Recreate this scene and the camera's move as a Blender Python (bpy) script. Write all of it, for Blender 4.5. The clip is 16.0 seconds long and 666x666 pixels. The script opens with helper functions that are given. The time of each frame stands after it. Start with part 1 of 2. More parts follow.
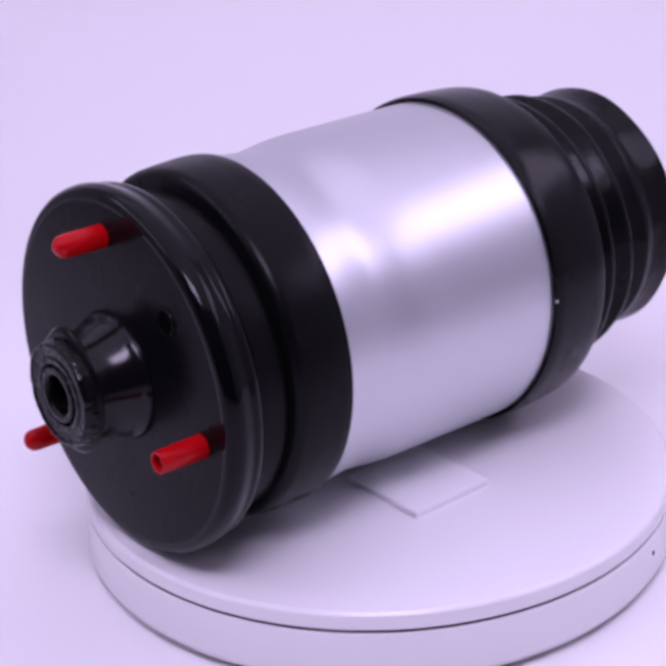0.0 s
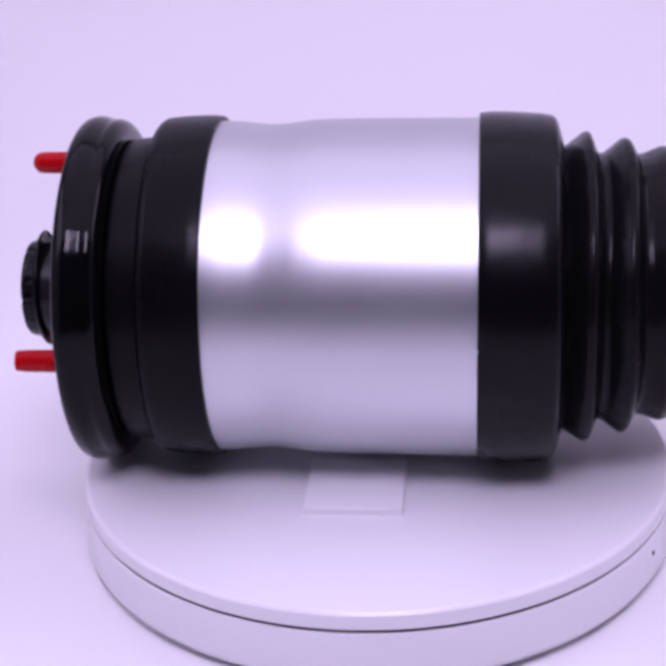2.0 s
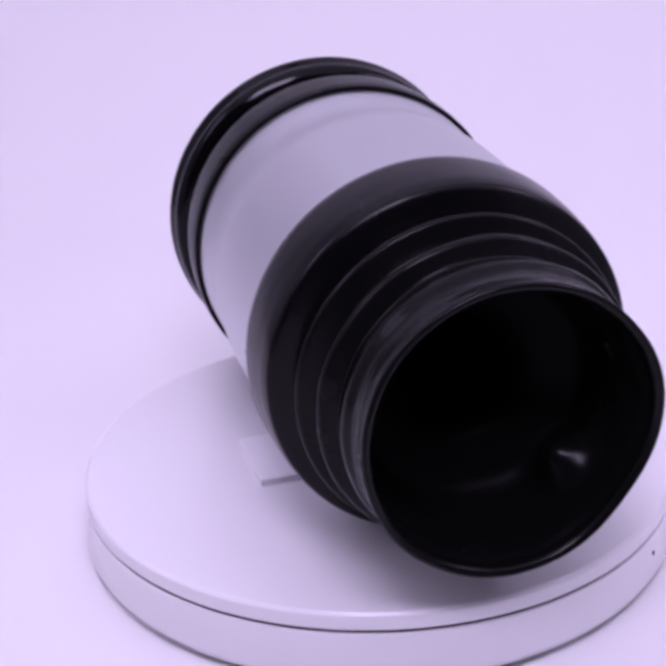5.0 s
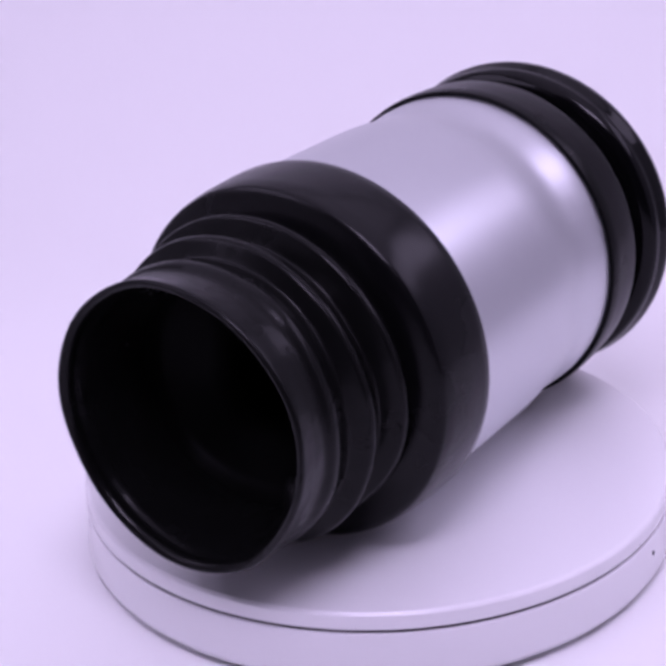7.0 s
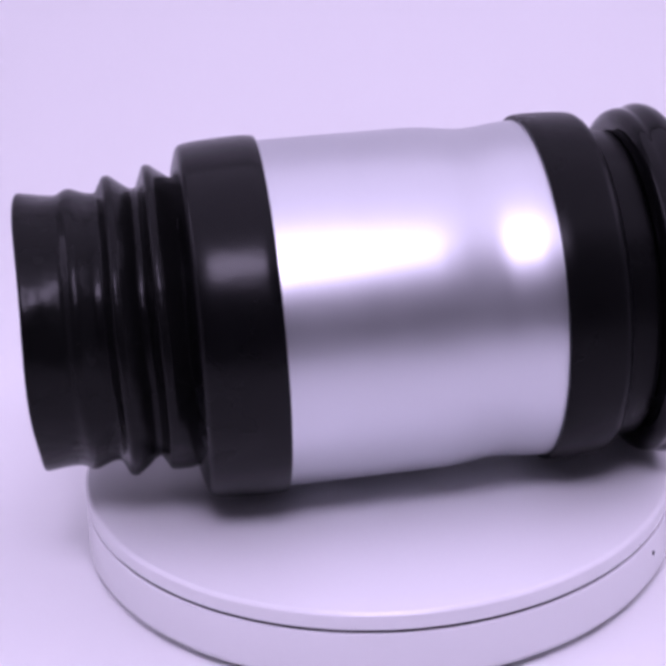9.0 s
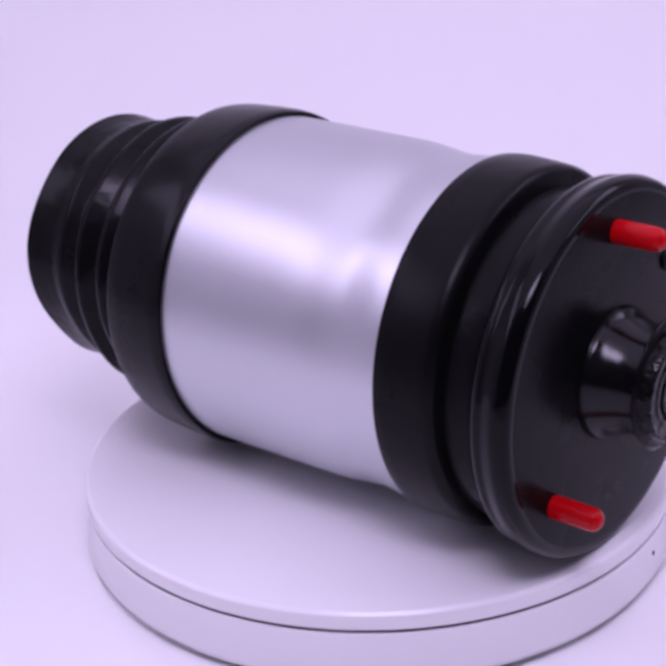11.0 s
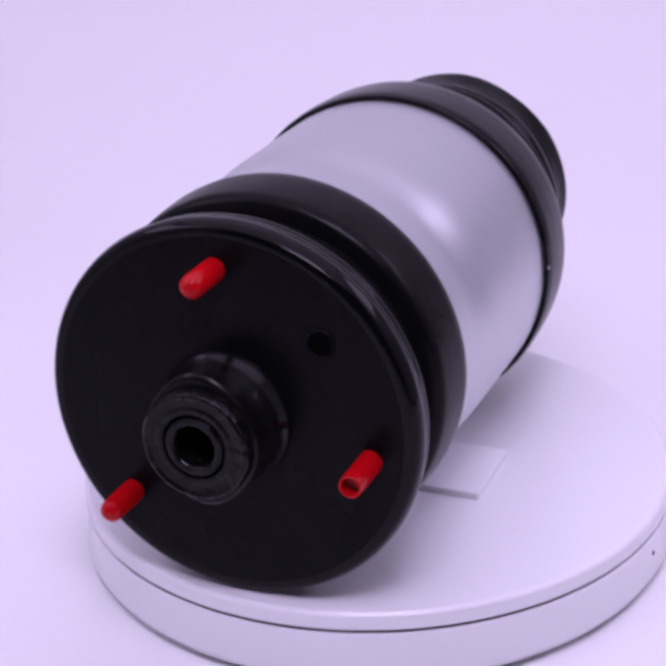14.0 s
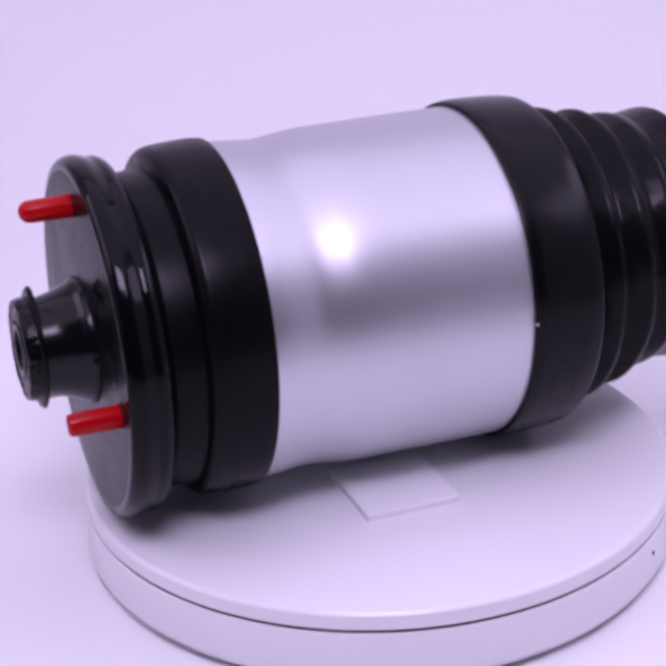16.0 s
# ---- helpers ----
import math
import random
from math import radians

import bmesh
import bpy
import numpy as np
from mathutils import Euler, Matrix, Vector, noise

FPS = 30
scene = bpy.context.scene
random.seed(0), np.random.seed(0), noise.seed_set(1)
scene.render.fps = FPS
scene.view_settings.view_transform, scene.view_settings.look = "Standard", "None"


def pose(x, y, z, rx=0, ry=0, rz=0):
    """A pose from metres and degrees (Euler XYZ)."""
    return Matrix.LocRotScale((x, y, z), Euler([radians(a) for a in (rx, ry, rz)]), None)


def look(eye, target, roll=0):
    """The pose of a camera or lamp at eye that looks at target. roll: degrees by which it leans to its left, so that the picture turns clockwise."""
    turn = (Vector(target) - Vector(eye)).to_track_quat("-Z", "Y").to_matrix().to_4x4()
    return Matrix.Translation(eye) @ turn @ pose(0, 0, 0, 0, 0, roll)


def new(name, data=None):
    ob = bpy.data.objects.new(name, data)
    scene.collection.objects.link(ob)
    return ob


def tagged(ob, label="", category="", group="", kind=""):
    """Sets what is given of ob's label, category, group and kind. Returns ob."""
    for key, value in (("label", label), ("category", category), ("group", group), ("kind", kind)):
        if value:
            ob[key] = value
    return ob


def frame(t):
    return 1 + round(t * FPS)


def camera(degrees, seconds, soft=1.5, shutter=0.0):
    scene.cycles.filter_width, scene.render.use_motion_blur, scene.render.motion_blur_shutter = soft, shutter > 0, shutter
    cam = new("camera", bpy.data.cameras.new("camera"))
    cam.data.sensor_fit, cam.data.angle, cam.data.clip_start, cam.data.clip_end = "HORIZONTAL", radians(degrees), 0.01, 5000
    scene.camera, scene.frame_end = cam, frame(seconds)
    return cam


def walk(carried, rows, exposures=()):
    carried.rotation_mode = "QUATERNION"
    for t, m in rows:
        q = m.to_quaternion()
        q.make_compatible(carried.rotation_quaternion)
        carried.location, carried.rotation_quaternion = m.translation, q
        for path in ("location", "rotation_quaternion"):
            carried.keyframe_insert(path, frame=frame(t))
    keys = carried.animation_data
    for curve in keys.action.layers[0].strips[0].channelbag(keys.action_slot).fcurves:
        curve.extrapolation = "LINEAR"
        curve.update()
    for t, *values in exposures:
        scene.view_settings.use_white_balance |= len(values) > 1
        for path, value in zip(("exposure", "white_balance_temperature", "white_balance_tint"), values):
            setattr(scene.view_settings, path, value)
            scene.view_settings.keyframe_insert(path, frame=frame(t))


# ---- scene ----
cam = camera(23.127, 16.0, soft=4.3)
EYE = (0.0, -0.6218, 0.3299)
CAM_POSE = pose(*EYE, 90 - 23.8168, 0, 1.5332) @ pose(0, 0, 0, 0, 0, -2.3649)
walk(cam, [(0.0, CAM_POSE), (16.0, CAM_POSE)], exposures=[(0.0, -0.05, 5670, 55.5), (16.0, -0.05, 5670, 55.5)])

# ---- light: unseen lamps of a small white light tent, open to a dim room in front ----
world = bpy.data.worlds.new("world")
scene.world = world
world.use_nodes = True
world.node_tree.nodes["Background"].inputs[0].default_value = (0.5, 0.5, 0.55, 1)
world.node_tree.nodes["Background"].inputs[1].default_value = 0.03

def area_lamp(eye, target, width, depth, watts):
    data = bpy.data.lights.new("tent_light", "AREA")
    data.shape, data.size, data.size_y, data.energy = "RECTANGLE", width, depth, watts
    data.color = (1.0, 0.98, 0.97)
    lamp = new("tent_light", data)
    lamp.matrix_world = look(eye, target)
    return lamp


area_lamp((0, 0.0, 0.85), (0, 0.0, 0), 1.20, 1.14, 3.5)  # unseen ceiling panel, a fill added to even out backdrop and platter
# also unseen; these three stand where the sleeve's highlights point
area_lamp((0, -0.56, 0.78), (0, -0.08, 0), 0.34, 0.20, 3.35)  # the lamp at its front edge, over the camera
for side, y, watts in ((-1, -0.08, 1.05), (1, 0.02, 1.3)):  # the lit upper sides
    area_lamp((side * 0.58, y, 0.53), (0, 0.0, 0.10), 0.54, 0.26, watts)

FLOOR_Z = -0.0342


# ---- materials ----
def material(name, base, rough, metal=0.0, vary=0.06, scale=40.0, bump=0.0, bump_scale=400.0, rough_vary=0.05, spec=0.5, stretch=(1, 1, 1), lump=0.0, lump_scale=90.0):
    m = bpy.data.materials.new(name)
    m.use_nodes = True
    nodes, links = m.node_tree.nodes, m.node_tree.links
    b = nodes["Principled BSDF"]
    b.inputs["Metallic"].default_value = metal
    b.inputs["Specular IOR Level"].default_value = spec
    tc = nodes.new("ShaderNodeTexCoord")
    mp = nodes.new("ShaderNodeMapping")
    mp.inputs["Scale"].default_value = stretch
    links.new(tc.outputs["Object"], mp.inputs["Vector"])
    big = nodes.new("ShaderNodeTexNoise")
    big.inputs["Scale"].default_value, big.inputs["Detail"].default_value = scale, 5
    fine = nodes.new("ShaderNodeTexNoise")
    fine.inputs["Scale"].default_value, fine.inputs["Detail"].default_value = bump_scale, 3
    links.new(mp.outputs[0], big.inputs["Vector"])
    links.new(mp.outputs[0], fine.inputs["Vector"])
    mix = nodes.new("ShaderNodeMix")
    mix.data_type = "RGBA"
    mix.inputs["A"].default_value = (*[c * (1 - vary) for c in base], 1)
    mix.inputs["B"].default_value = (*[min(1, c * (1 + vary)) for c in base], 1)
    links.new(big.outputs["Fac"], mix.inputs["Factor"])
    links.new(mix.outputs["Result"], b.inputs["Base Color"])
    mr = nodes.new("ShaderNodeMapRange")
    mr.inputs["From Min"].default_value, mr.inputs["From Max"].default_value = 0.3, 0.7
    mr.inputs["To Min"].default_value, mr.inputs["To Max"].default_value = max(0.02, rough - rough_vary), rough + rough_vary
    links.new(big.outputs["Fac"], mr.inputs["Value"])
    links.new(mr.outputs[0], b.inputs["Roughness"])
    if bump:
        bp = nodes.new("ShaderNodeBump")
        bp.inputs["Strength"].default_value, bp.inputs["Distance"].default_value = bump, 0.0005
        links.new(fine.outputs["Fac"], bp.inputs["Height"])
        links.new(bp.outputs[0], b.inputs["Normal"])
    if lump:
        wide = nodes.new("ShaderNodeTexNoise")
        wide.inputs["Scale"].default_value, wide.inputs["Detail"].default_value = lump_scale, 2
        links.new(mp.outputs[0], wide.inputs["Vector"])
        lp = nodes.new("ShaderNodeBump")
        lp.inputs["Strength"].default_value, lp.inputs["Distance"].default_value = lump, 0.002
        links.new(wide.outputs["Fac"], lp.inputs["Height"])
        if bump:
            links.new(bp.outputs[0], lp.inputs["Normal"])
        links.new(lp.outputs[0], b.inputs["Normal"])
    return m


WHITE_PAPER = material("white_backdrop_paper", (0.80, 0.80, 0.80), 0.75, vary=0.012, scale=6, bump=0.03, bump_scale=900)
# cloth of the unseen walls and ceiling, kept grey to cut the fill light
TENT_CLOTH = material("pale_grey_tent_cloth", (0.45, 0.45, 0.455), 0.9, vary=0.015, scale=5)
DIM_WALL = material("dim_room_wall", (0.06, 0.06, 0.065), 0.8, vary=0.2, scale=3)
WHITE_PLASTIC = material("white_turntable_plastic", (0.80, 0.80, 0.81), 0.27, vary=0.004, scale=40, rough_vary=0.0)
# near-black for the gap's painted shade, the foot ring and the mark
GAP_SHADE_TRIM = material("dark_gap_shade_and_trim", (0.02, 0.02, 0.022), 0.7)
WHITE_FOAM = material("white_foam_pad", (0.81, 0.81, 0.82), 0.65, vary=0.01, scale=30)
ALUMINIUM = material("brushed_aluminium", (0.59, 0.605, 0.625), 0.39, metal=1.0, vary=0.015, scale=22, bump=0.06, bump_scale=260, rough_vary=0.012, stretch=(5.0, 0.3, 0.3))
BLACK_BAND = material("satin_black_band", (0.0025, 0.0025, 0.0028), 0.25, vary=0.15, scale=30, bump=0.05, bump_scale=900, spec=0.155, lump=0.10, lump_scale=70)
BLACK_RUBBER = material("black_rubber", (0.0035, 0.0036, 0.0036), 0.24, vary=0.2, scale=50, bump=0.10, bump_scale=420, spec=0.115, lump=0.26, lump_scale=90)
BLACK_PAINT = material("gloss_black_paint", (0.002, 0.002, 0.0023), 0.10, vary=0.2, scale=40, bump=0.03, bump_scale=500, rough_vary=0.03, spec=0.145)
HUB_BLACK = material("dull_black_hub_coating", (0.0035, 0.0035, 0.0038), 0.18, vary=0.3, scale=70, bump=0.06, bump_scale=420, spec=0.26)
BLACK_FACE = material("semi_gloss_black_face", (0.003, 0.003, 0.0032), 0.27, vary=0.15, scale=25, bump=0.03, bump_scale=600, spec=0.07)
MATTE_RUBBER = material("matte_black_rubber", (0.003, 0.003, 0.0032), 0.31, vary=0.2, scale=40, bump=0.08, bump_scale=500, spec=0.10, lump=0.10, lump_scale=80)
DARK_BUSH = material("worn_dark_bush_rubber", (0.003, 0.003, 0.003), 0.22, vary=0.5, scale=220, bump=0.35, bump_scale=420, rough_vary=0.12, spec=0.17, lump=0.35, lump_scale=260)
# near-black that paints the shade inside the air port
BORE_SHADE = material("bore_shade_black", (0.001, 0.001, 0.001), 0.6, spec=0.02)
THROAT_BLACK = material("dull_throat_rubber", (0.003, 0.003, 0.003), 0.45, vary=0.3, scale=60, bump=0.1, bump_scale=400, spec=0.04)
RED_PLASTIC = material("red_plastic_cap", (0.42, 0.004, 0.0025), 0.10, vary=0.12, scale=90, bump=0.08, bump_scale=500, spec=0.16)


# ---- building helpers ----
def rounded(points, sub=5):
    """A profile of (s, r, fillet radius) with its corners rounded."""
    out = []
    for i, (s, r, f) in enumerate(points):
        p = Vector((s, r))
        if f <= 0 or i in (0, len(points) - 1):
            out.append(p)
            continue
        a, b = Vector(points[i - 1][:2]) - p, Vector(points[i + 1][:2]) - p
        la, lb = a.length, b.length
        a.normalize()
        b.normalize()
        d = min(f, la * 0.48, lb * 0.48)
        p0, p1 = p + a * d, p + b * d
        for k in range(sub + 1):
            t = k / sub
            out.append(p0 * (1 - t) ** 2 + p * (2 * t * (1 - t)) + p1 * t ** 2)
    return out


def lathe(points, segments=144, axis="x", closed=False, warp=None, sub=5, step=0.0):
    """A surface of revolution about x (or z) from a profile of (s, r, fillet)."""
    prof = rounded(points, sub)
    if step:
        fine = [prof[0]]
        for p, q in zip(prof[:-1], prof[1:]):
            n = max(1, math.ceil((q - p).length / step))
            fine += [p.lerp(q, i / n) for i in range(1, n + 1)]
        prof = fine
    bm = bmesh.new()
    rings = []
    for s, r in prof:
        if r < 1e-6:
            rings.append([bm.verts.new((s, 0, 0) if axis == "x" else (0, 0, s))])
            continue
        ring = []
        for k in range(segments):
            a = 2 * math.pi * k / segments
            c, d = r * math.cos(a), r * math.sin(a)
            ring.append(bm.verts.new((s, c, d) if axis == "x" else (c, d, s)))
        rings.append(ring)
    pairs = list(zip(rings[:-1], rings[1:])) + ([(rings[-1], rings[0])] if closed else [])
    for u, v in pairs:
        for k in range(segments):
            n = (k + 1) % segments
            if len(u) == 1 and len(v) == 1:
                break
            if len(u) == 1:
                bm.faces.new((u[0], v[k], v[n]))
            elif len(v) == 1:
                bm.faces.new((u[k], v[0], u[n]))
            else:
                bm.faces.new((u[k], v[k], v[n], u[n]))
    if warp:
        for v in bm.verts:
            v.co = warp(v.co)
    bmesh.ops.recalc_face_normals(bm, faces=bm.faces)
    return bm


def smooth(bm, angle=32):
    for f in bm.faces:
        f.smooth = True
    for e in bm.edges:
        if len(e.link_faces) == 2 and e.calc_face_angle(0) > radians(angle):
            e.smooth = False


def mesh_of(name, bm, mat):
    smooth(bm)
    me = bpy.data.meshes.new(name)
    bm.to_mesh(me)
    bm.free()
    me.materials.append(mat)
    return me


def part(name, bm, mat, parent, label=""):
    ob = new(name, mesh_of(name, bm, mat))
    ob.parent = parent
    if label:
        ob["label"] = label
    return ob


def box(x0, x1, y0, y1, z0, z1, bevel=0.0):
    bm = bmesh.new()
    bmesh.ops.create_cube(bm, size=1)
    for v in bm.verts:
        v.co = ((x0 + x1) / 2 + v.co.x * (x1 - x0), (y0 + y1) / 2 + v.co.y * (y1 - y0), (z0 + z1) / 2 + v.co.z * (z1 - z0))
    if bevel:
        bmesh.ops.bevel(bm, geom=bm.edges[:], offset=bevel, segments=3, profile=0.5, affect="EDGES")
    return bm


def moved(bm, m):
    bmesh.ops.transform(bm, matrix=m, verts=bm.verts)
    return bm


# ---- the photo tent ----
def build_tent():
    # floor and back wall are one seamless sheet with a wide curve between them
    R, Y0, Y1, TOP, X, TH = 0.30, -1.25, 0.62, 0.86, 0.62, 0.004
    prof = [(Y0, FLOOR_Z), (Y1 - R, FLOOR_Z)]
    for k in range(1, 25):
        a = math.pi / 2 * k / 24
        prof.append((Y1 - R + R * math.sin(a), FLOOR_Z + R - R * math.cos(a)))
    prof.append((Y1, TOP))
    outer = [(Y0, FLOOR_Z - TH), (Y1 - R, FLOOR_Z - TH)]
    for k in range(1, 25):
        a = math.pi / 2 * k / 24
        outer.append((Y1 - R + (R + TH) * math.sin(a), FLOOR_Z + R - (R + TH) * math.cos(a)))
    outer.append((Y1 + TH, TOP))
    bm = bmesh.new()
    loop = prof + outer[::-1]
    left = [bm.verts.new((-X, y, z)) for y, z in loop]
    right = [bm.verts.new((X, y, z)) for y, z in loop]
    n = len(loop)
    for i in range(n):
        j = (i + 1) % n
        bm.faces.new((left[i], left[j], right[j], right[i]))
    for i in range(len(prof) - 1):
        for side in (left, right):
            bm.faces.new((side[i], side[i + 1], side[n - 2 - i], side[n - 1 - i]))
    bmesh.ops.recalc_face_normals(bm, faces=bm.faces)
    tagged(new("backdrop", mesh_of("backdrop", bm, WHITE_PAPER)), "seamless white paper backdrop sweeping up behind the turntable", "backdrop", kind="structure")
    for name, x0, x1 in (("wall_west", -X - 0.012, -X - 0.001), ("wall_east", X + 0.001, X + 0.012)):
        tagged(new(name, mesh_of(name, box(x0, x1, -0.62, Y1 + 0.01, FLOOR_Z - TH, TOP), TENT_CLOTH)), "plain pale grey cloth side wall of the photo tent", "wall", kind="structure")
    tagged(new("ceiling", mesh_of("ceiling", box(-X - 0.012, X + 0.012, -0.62, Y1 + 0.01, TOP + 0.001, TOP + 0.012), TENT_CLOTH)), "plain pale grey cloth ceiling of the photo tent", "ceiling", kind="structure")
    tagged(new("wall_south", mesh_of("wall_south", box(-2.0, 2.0, -1.9, -1.8, -0.6, 1.8), DIM_WALL)), "dim dark wall of the room before the tent", "wall", kind="structure")


build_tent()


# ---- the turntable ----
RT = 0.125
turntable = tagged(new("turntable"), "round white plastic motorised display turntable on white paper", "turntable")
turntable.location = (0, 0, FLOOR_Z)
BZ = -FLOOR_Z
TOP_Z = -0.0010  # the platter's top
part("base", lathe([(0.0022, 0, 0), (0.0022, RT - 0.0020, 0.001), (0.0050, RT + 0.0008, 0.002), (BZ - 0.0098, RT, 0.0006), (BZ - 0.0100, RT - 0.002, 0), (BZ - 0.0100, 0, 0)], axis="z", segments=192), WHITE_PLASTIC, turntable)
# unseen ring, added to lift the base so a shadow line falls below it
part("lift_ring", lathe([(0.0, 0.098, 0), (0.0, 0.112, 0), (0.0024, 0.112, 0), (0.0024, 0.098, 0)], axis="z", segments=96, closed=True), GAP_SHADE_TRIM, turntable, "unseen dark foot ring added to lift the base")
# solid ring set in the gap, whose shade is put into its colour
part("gap_shade_ring", lathe([(BZ - 0.0106, RT - 0.0013, 0), (BZ - 0.0080, RT - 0.0013, 0), (BZ - 0.0080, RT - 0.006, 0), (BZ - 0.0106, RT - 0.006, 0)], axis="z", segments=192, closed=True), GAP_SHADE_TRIM, turntable, "thin dark ring painting the shade of the gap between platter and base")
platter = part("platter", lathe([(BZ - 0.0086, 0, 0), (BZ - 0.0086, RT - 0.001, 0.0004), (BZ - 0.0080, RT, 0.0004), (BZ + TOP_Z - 0.0012, RT - 0.0001, 0.0005), (BZ + TOP_Z, RT - 0.0014, 0.0005), (BZ + TOP_Z, 0.1, 0), (BZ + TOP_Z, 0, 0)], axis="z", segments=192, sub=7), WHITE_PLASTIC, turntable, "round flat white turning platter")

# a small slotted mark on the side of the base
a = math.atan2(-0.0614, 0.1091)
part("mark", moved(lathe([(-0.0006, 0, 0), (-0.0006, 0.0011, 0), (0.0002, 0.0010, 0.0001), (0.0002, 0, 0)], segments=20), pose(0.1254 * math.cos(a), 0.1254 * math.sin(a), BZ - 0.0178, 0, 0, math.degrees(a))), GAP_SHADE_TRIM, turntable, "small dark mark on the base")

# ---- the foam pad that keeps the spring from rolling ----
pad_bm = box(-0.0262, 0.0140, -0.0546, -0.012, TOP_Z, TOP_Z + 0.0030)
upper = [e for e in pad_bm.edges if e.verts[0].co.z + e.verts[1].co.z > 2 * TOP_Z + 0.0010]
bmesh.ops.bevel(pad_bm, geom=upper, offset=0.0006, segments=3, profile=0.5, affect="EDGES")
pad = tagged(new("foam_pad", mesh_of("foam_pad", pad_bm, WHITE_FOAM)), "small flat square white foam pad tucked under the cylinder", "pad")


# ---- the air spring, lying on its side on the platter; x runs from its top plate to its open bellows ----
AXIS = pose(0, 0.0089, 0.0722, 0, 0.5294, 0)
spring = tagged(new("air_spring"), "black and silver car air suspension spring lying on a turntable", "car part")
DROP = Matrix.Translation((0, -0.0005, -0.00135))
TOPM = AXIS @ DROP


def build_spring():
    # aluminium sleeve with a shallow rolled waist near the plate end
    part("sleeve", moved(lathe([(-0.075, 0.0690, 0), (-0.056, 0.0688, 0.006), (-0.0490, 0.0680, 0.006), (-0.0405, 0.0671, 0.007), (-0.0320, 0.0681, 0.007), (-0.0260, 0.0690, 0.006), (-0.018, 0.0696, 0.006), (0.02, 0.0699, 0), (0.058, 0.0699, 0), (0.058, 0.066, 0), (-0.075, 0.066, 0)], closed=True), AXIS), ALUMINIUM, spring, "brushed aluminium sleeve with a shallow rolled waist")
    part("crimp_band", moved(lathe([(-0.0621, 0.0690, 0), (-0.0621, 0.0708, 0.0006), (-0.066, 0.0713, 0.002), (-0.077, 0.0709, 0.004), (-0.0845, 0.0702, 0.0034), (-0.0870, 0.0684, 0.0022), (-0.0882, 0.0640, 0.001), (-0.0890, 0.060, 0), (-0.0621, 0.060, 0)], closed=True), AXIS), MATTE_RUBBER, spring, "satin black crimp band round the sleeve")
    part("rubber_neck", moved(lathe([(-0.086, 0.0640, 0), (-0.0905, 0.0638, 0.003), (-0.0965, 0.0632, 0.003), (-0.1000, 0.0626, 0.001), (-0.1003, 0.0600, 0), (-0.1003, 0.05, 0), (-0.086, 0.05, 0)], closed=True), TOPM), MATTE_RUBBER, spring, "black rubber neck under the top plate")
    plate = part("top_plate", moved(lathe([(-0.1005, 0.050, 0), (-0.1005, 0.0632, 0.001), (-0.1010, 0.0668, 0.003), (-0.1032, 0.0702, 0.0040), (-0.1058, 0.0713, 0.0022), (-0.1081, 0.0709, 0.0018), (-0.1102, 0.0716, 0.0024), (-0.1135, 0.0727, 0.0036), (-0.1170, 0.0719, 0.0042), (-0.1188, 0.0705, 0.0012), (-0.1193, 0.0690, 0.0006), (-0.1193, 0.0655, 0.001), (-0.1186, 0.0645, 0.0005), (-0.1186, 0.020, 0), (-0.1186, 0, 0), (-0.1005, 0, 0), (-0.1005, 0.050, 0)], segments=192, sub=9), TOPM), BLACK_PAINT, spring, "round glossy black top plate with a broad rolled rim")
    part("plate_face", moved(lathe([(-0.1182, 0.0676, 0), (-0.1194, 0.0672, 0.0004), (-0.1194, 0.0215, 0), (-0.1182, 0.0215, 0)], closed=True, segments=160), TOPM), BLACK_FACE, plate, "flat semi-gloss black face")
    hub = part("hub", moved(lathe([(-0.117, 0.0256, 0), (-0.1198, 0.0254, 0.0004), (-0.1214, 0.0250, 0.0006), (-0.1238, 0.0234, 0.0014), (-0.1310, 0.0206, 0.005), (-0.1370, 0.0196, 0.002), (-0.1390, 0.0192, 0.001), (-0.1390, 0.012, 0), (-0.117, 0.012, 0)], closed=True, segments=96), TOPM), HUB_BLACK, spring, "black flared hub neck")
    # the flange has two small ears, at top and bottom
    def ears(co):
        r = math.hypot(co.y, co.z)
        k = 1 + 0.17 * abs(co.z / r) ** 6 if r > 0.019 else 1
        return Vector((co.x, co.y * k, co.z * k))
    part("flange", moved(lathe([(-0.1386, 0.010, 0), (-0.1386, 0.0202, 0.001), (-0.1379, 0.0213, 0.0003), (-0.1387, 0.0216, 0.0003), (-0.1402, 0.0204, 0.001), (-0.1406, 0.010, 0)], closed=True, segments=96, warp=ears), TOPM), BLACK_RUBBER, hub, "thin dark rubber flange with two small ears")
    # end bush: a worn ring with a raised rim and a few narrow nicks
    def worn(co):
        r = math.hypot(co.y, co.z)
        a = math.atan2(co.z, co.y)
        n = noise.noise(Vector((14 * co.x, 3.2 * math.cos(a), 3.2 * math.sin(a))))
        n += 0.6 * noise.noise(Vector((r * 500, 11 * math.cos(a), 11 * math.sin(a))))
        nick = sum(math.exp(-((a - c + math.pi) % (2 * math.pi) - math.pi) ** 2 / 0.035 ** 2) for c in (-0.12, 1.9, 3.05, -1.35))
        edge = min(1, max(0, (r - 0.0145) / 0.003))
        k = 1 + 0.010 * n * edge - 0.014 * nick * edge
        return Vector((co.x + 0.00022 * n + 0.0004 * nick * edge * (co.x < -0.142), co.y * k, co.z * k))
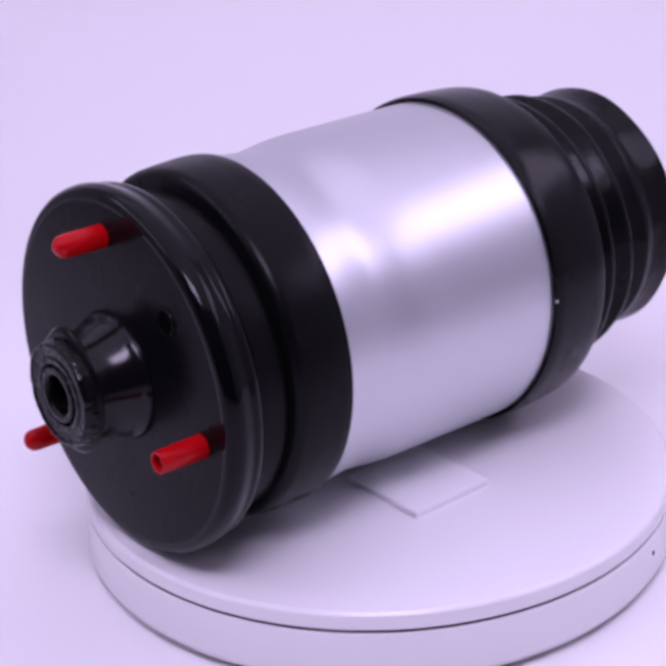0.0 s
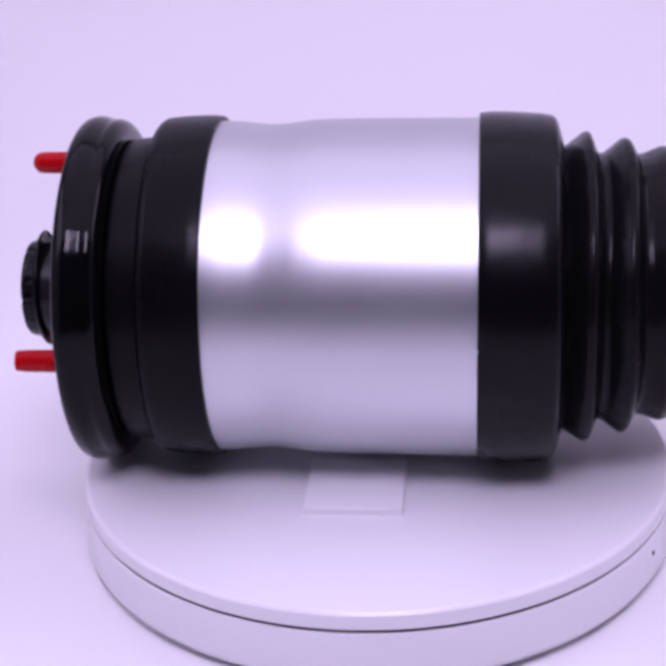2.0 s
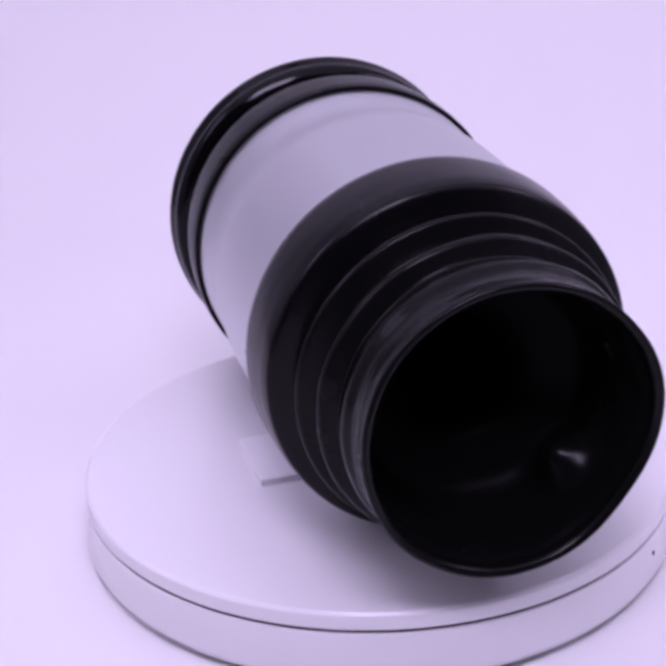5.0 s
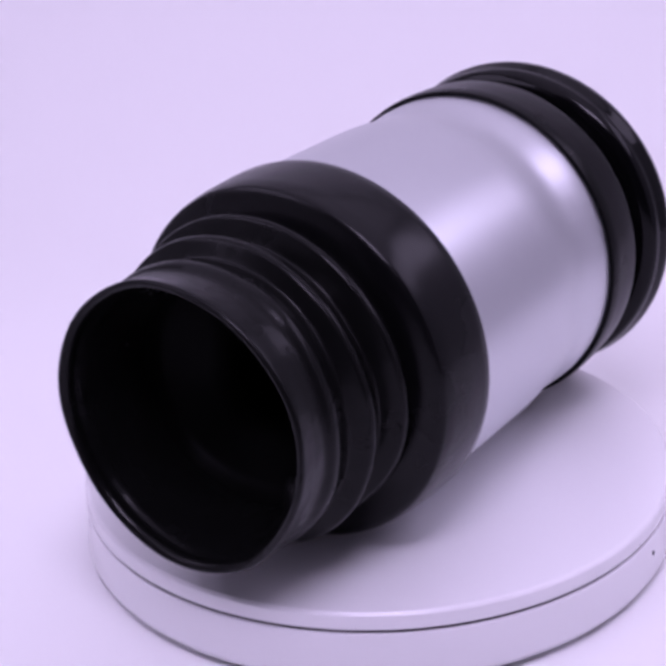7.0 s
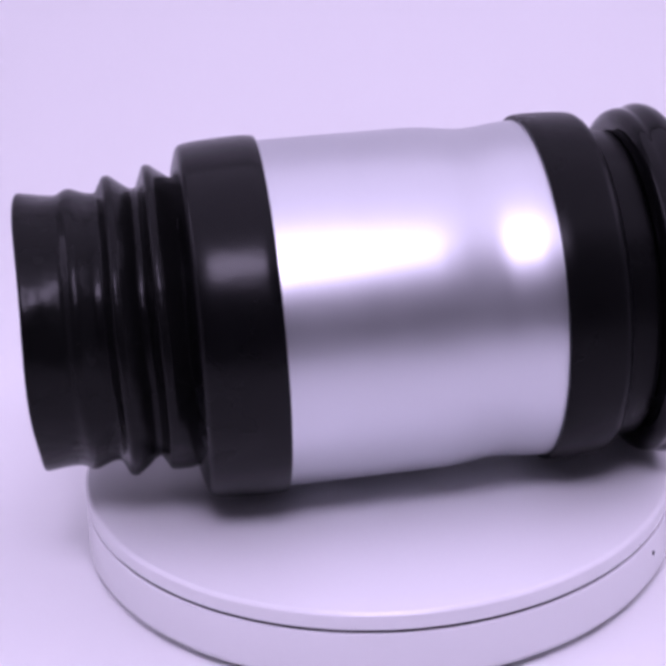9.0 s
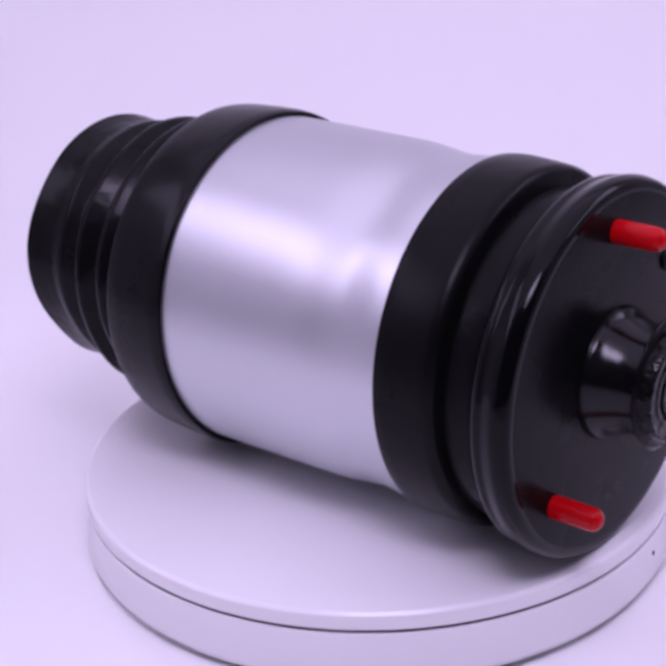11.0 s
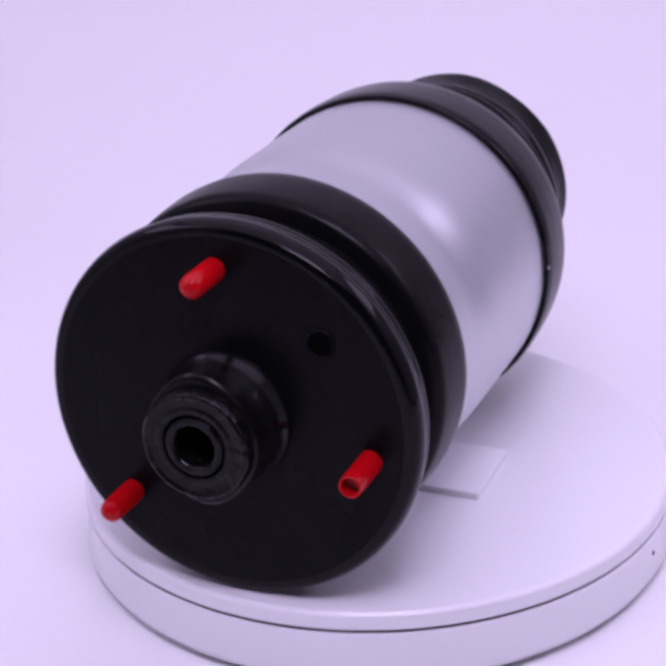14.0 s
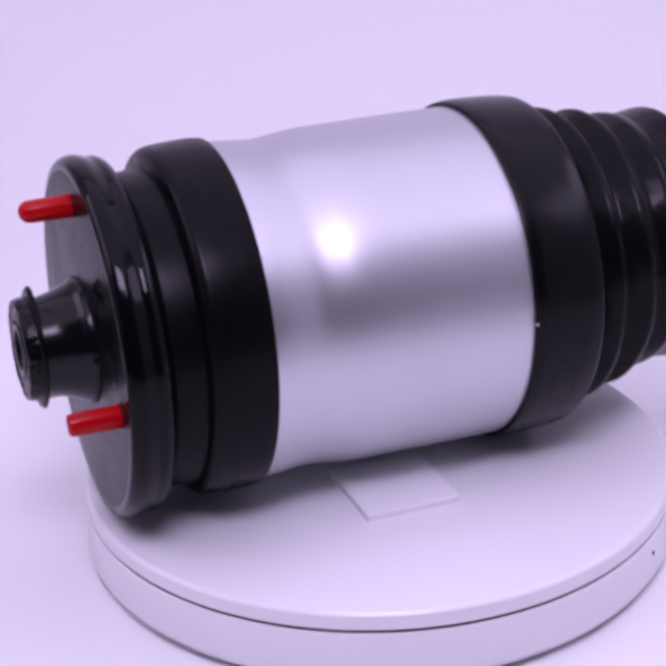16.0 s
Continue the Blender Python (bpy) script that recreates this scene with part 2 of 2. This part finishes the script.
    bm = lathe([(-0.1400, 0.0118, 0), (-0.1400, 0.0206, 0), (-0.1432, 0.0203, 0.0006), (-0.1448, 0.0198, 0.0005), (-0.1453, 0.0188, 0.0005), (-0.1446, 0.0178, 0.0004), (-0.1443, 0.0150, 0.0004), (-0.1449, 0.0140, 0.0004), (-0.1447, 0.0122, 0.0003)], segments=160, closed=True, warp=worn)
    part("bush", moved(bm, TOPM), DARK_BUSH, hub, "worn notched dark rubber bush")
    part("bush_sleeve", moved(lathe([(-0.1400, 0.0124, 0), (-0.1432, 0.0123, 0.0008), (-0.1436, 0.0110, 0.0006), (-0.1453, 0.0107, 0.0006), (-0.1453, 0.0084, 0.0006), (-0.1442, 0.0076, 0.0004), (-0.108, 0.0073, 0), (-0.108, 0, 0)], segments=72), TOPM), DARK_BUSH, hub, "black sleeve with an open round bore")
    for ang in (88.742, 189.426, 317.754):
        a = radians(ang)
        at = TOPM @ Matrix.Translation((0, 0.0553 * math.cos(a), 0.0553 * math.sin(a)))
        stud = part("stud", moved(lathe([(-0.1188, 0, 0), (-0.1188, 0.0044, 0), (-0.1202, 0.0043, 0.0003), (-0.1206, 0.0038, 0), (-0.1206, 0, 0)], segments=32), at), BLACK_PAINT, spring, "black stud foot")
        tip = [(-0.1374, 0.0040, 0.0022), (-0.1392, 0.0018, 0.0012), (-0.1394, 0, 0)]
        if ang == 189.426:
            tip = [(-0.1386, 0.0041, 0.0010), (-0.1386, 0.0032, 0.0004), (-0.1345, 0.0028, 0.0004), (-0.1340, 0, 0)]
        part("cap", moved(lathe([(-0.1193, 0.0034, 0), (-0.1193, 0.0046, 0.0003), (-0.1350, 0.0044, 0)] + tip, segments=48), at), RED_PLASTIC, stud, "red plastic protective cap with an open end" if ang == 189.426 else "red plastic protective cap")
    a = radians(138.5)
    at = TOPM @ Matrix.Translation((0, 0.0503 * math.cos(a), 0.0503 * math.sin(a)))
    port = part("valve_port", moved(lathe([(-0.1185, 0.0056, 0), (-0.1200, 0.0054, 0.0004), (-0.1206, 0.0050, 0.0003), (-0.1205, 0.0044, 0.0002), (-0.1190, 0.0042, 0)], segments=40), at), BLACK_FACE, spring, "small black air port ring round a painted dark hole")
    # the face behind is solid, so a near-black disc paints the hole's shade
    part("bore", moved(lathe([(-0.1190, 0.0045, 0), (-0.1198, 0.0043, 0.0002), (-0.1198, 0.0014, 0.0002), (-0.1203, 0.0011, 0.0002), (-0.1203, 0, 0)], segments=32), at), BORE_SHADE, port, "near-black disc painting the shade of the port's hole")

    # the soft bellows sags a little and its folds are uneven
    def bend(co):
        k = max(0, (co.x - 0.08) / 0.057)
        a = math.atan2(co.z, co.y)
        w = 1 + min(1, k * 2) * (0.0045 * math.sin(3 * a + 95 * co.x) + 0.0035 * math.sin(5 * a - 140 * co.x + 1.0) + 0.0022 * math.sin(9 * a + 260 * co.x))
        # the lip is pressed in low on one side and pulled up at the top
        w *= 1 - 0.050 * min(1, k) * math.exp(-((a + 0.55) / 0.55) ** 2)
        # the fold next to the band is tucked under it low on that side
        w *= 1 - 0.085 * math.exp(-((co.x - 0.0875) / 0.006) ** 2) * math.exp(-((a + 0.95) / 0.7) ** 2)
        lift = 0.0014 * min(1, k * 1.4) * max(0, math.sin(a)) ** 2
        # a dent and soft creases in the inner wall
        if math.hypot(co.y, co.z) < 0.0500 and co.x > 0.086:
            co = co + Vector((0.0, co.y, co.z)).normalized() * (0.0006 * noise.noise(co * 75 + Vector((3, 1, 7))))
            dent = 0.0125 * math.exp(-(co - Vector((0.1065, 0.0340, -0.0325))).length_squared / 0.0105 ** 2)
            co = co + Vector((0.20, -0.69, 0.69)) * dent
        return Vector((co.x + 0.0005 * min(1, k * 3) * math.sin(4 * a + 60 * co.x), co.y * w + 0.0013 * k, co.z * w + 0.0015 * k + lift))
    band = part("bellows_band", moved(lathe([(0.0438, 0.0692, 0), (0.0438, 0.0718, 0.0006), (0.0475, 0.0725, 0.002), (0.0580, 0.0723, 0.004), (0.0690, 0.0716, 0.004), (0.0738, 0.0707, 0.0022), (0.0752, 0.0690, 0.0012), (0.0775, 0.0615, 0.003), (0.0785, 0.056, 0), (0.0438, 0.056, 0)], closed=True), AXIS), BLACK_BAND, spring, "wide satin black band before the bellows")
    # a small burr where the band's edge was trimmed
    a = radians(177.5)
    at = AXIS @ Matrix.Translation((0.0440, 0.0721 * math.cos(a), 0.0721 * math.sin(a))) @ pose(0, 0, 0, 177.5, 0, 0)
    burr = box(-0.0011, 0.0003, -0.0005, 0.0003, -0.0005, 0.0005, bevel=0.0002)
    part("burr", moved(burr, at), ALUMINIUM, band, "tiny bright metal burr")
    part("bellows", moved(lathe([(0.074, 0.058, 0), (0.0782, 0.0580, 0.0014), (0.0864, 0.0639, 0.0012), (0.0888, 0.0635, 0.0012), (0.0922, 0.0548, 0.0010), (0.0945, 0.0546, 0.0010), (0.1022, 0.0602, 0.0012), (0.1046, 0.0597, 0.0012), (0.1080, 0.0532, 0.0010), (0.1110, 0.0532, 0.0010), (0.1178, 0.0559, 0.0011), (0.1202, 0.0556, 0.0011), (0.1235, 0.0536, 0.002), (0.1300, 0.0541, 0), (0.1384, 0.0553, 0.0012), (0.1396, 0.0540, 0.0010), (0.1388, 0.0524, 0.0010), (0.1368, 0.0511, 0.0012), (0.1344, 0.0517, 0.0014), (0.1310, 0.0500, 0.002), (0.124, 0.0490, 0.004), (0.112, 0.0482, 0.004), (0.100, 0.0465, 0)], segments=200, warp=bend, step=0.0011), AXIS), BLACK_RUBBER, spring, "open black rubber bellows with ridged folds")
    part("throat", moved(lathe([(0.100, 0.0465, 0), (0.098, 0.0462, 0.004), (0.0925, 0.0440, 0.003), (0.0885, 0.0360, 0.003), (0.0835, 0.0265, 0.003), (0.0780, 0.0215, 0.003), (0.000, 0.0200, 0.002), (0.000, 0, 0)], segments=200, warp=bend, step=0.0022), AXIS), THROAT_BLACK, spring, "dull black throat inside the bellows")


build_spring()


# ---- what turns ----
def motions():
    knots = (0, 1.5, 3.2, 5.5, 7, 8.7, 11, 12.5, 14.5, 16)
    more = (-2.5413, -0.4782, 2.5589, 1.7947, 0.1000, 0.4500, 0.8001, -1.3946, -0.6947, 0.2207)
    turn = [(t, 42.7288 - 23.8267 * t + d) for t, d in zip(knots, more)]
    walk(spring, [(t, pose(0, 0, 0, 0, 0, a)) for t, a in turn])
    walk(pad, [(t, pose(0, 0, 0, 0, 0, a)) for t, a in turn])
    walk(platter, [(t, pose(0, 0, 0, 0, 0, a)) for t, a in turn])


motions()
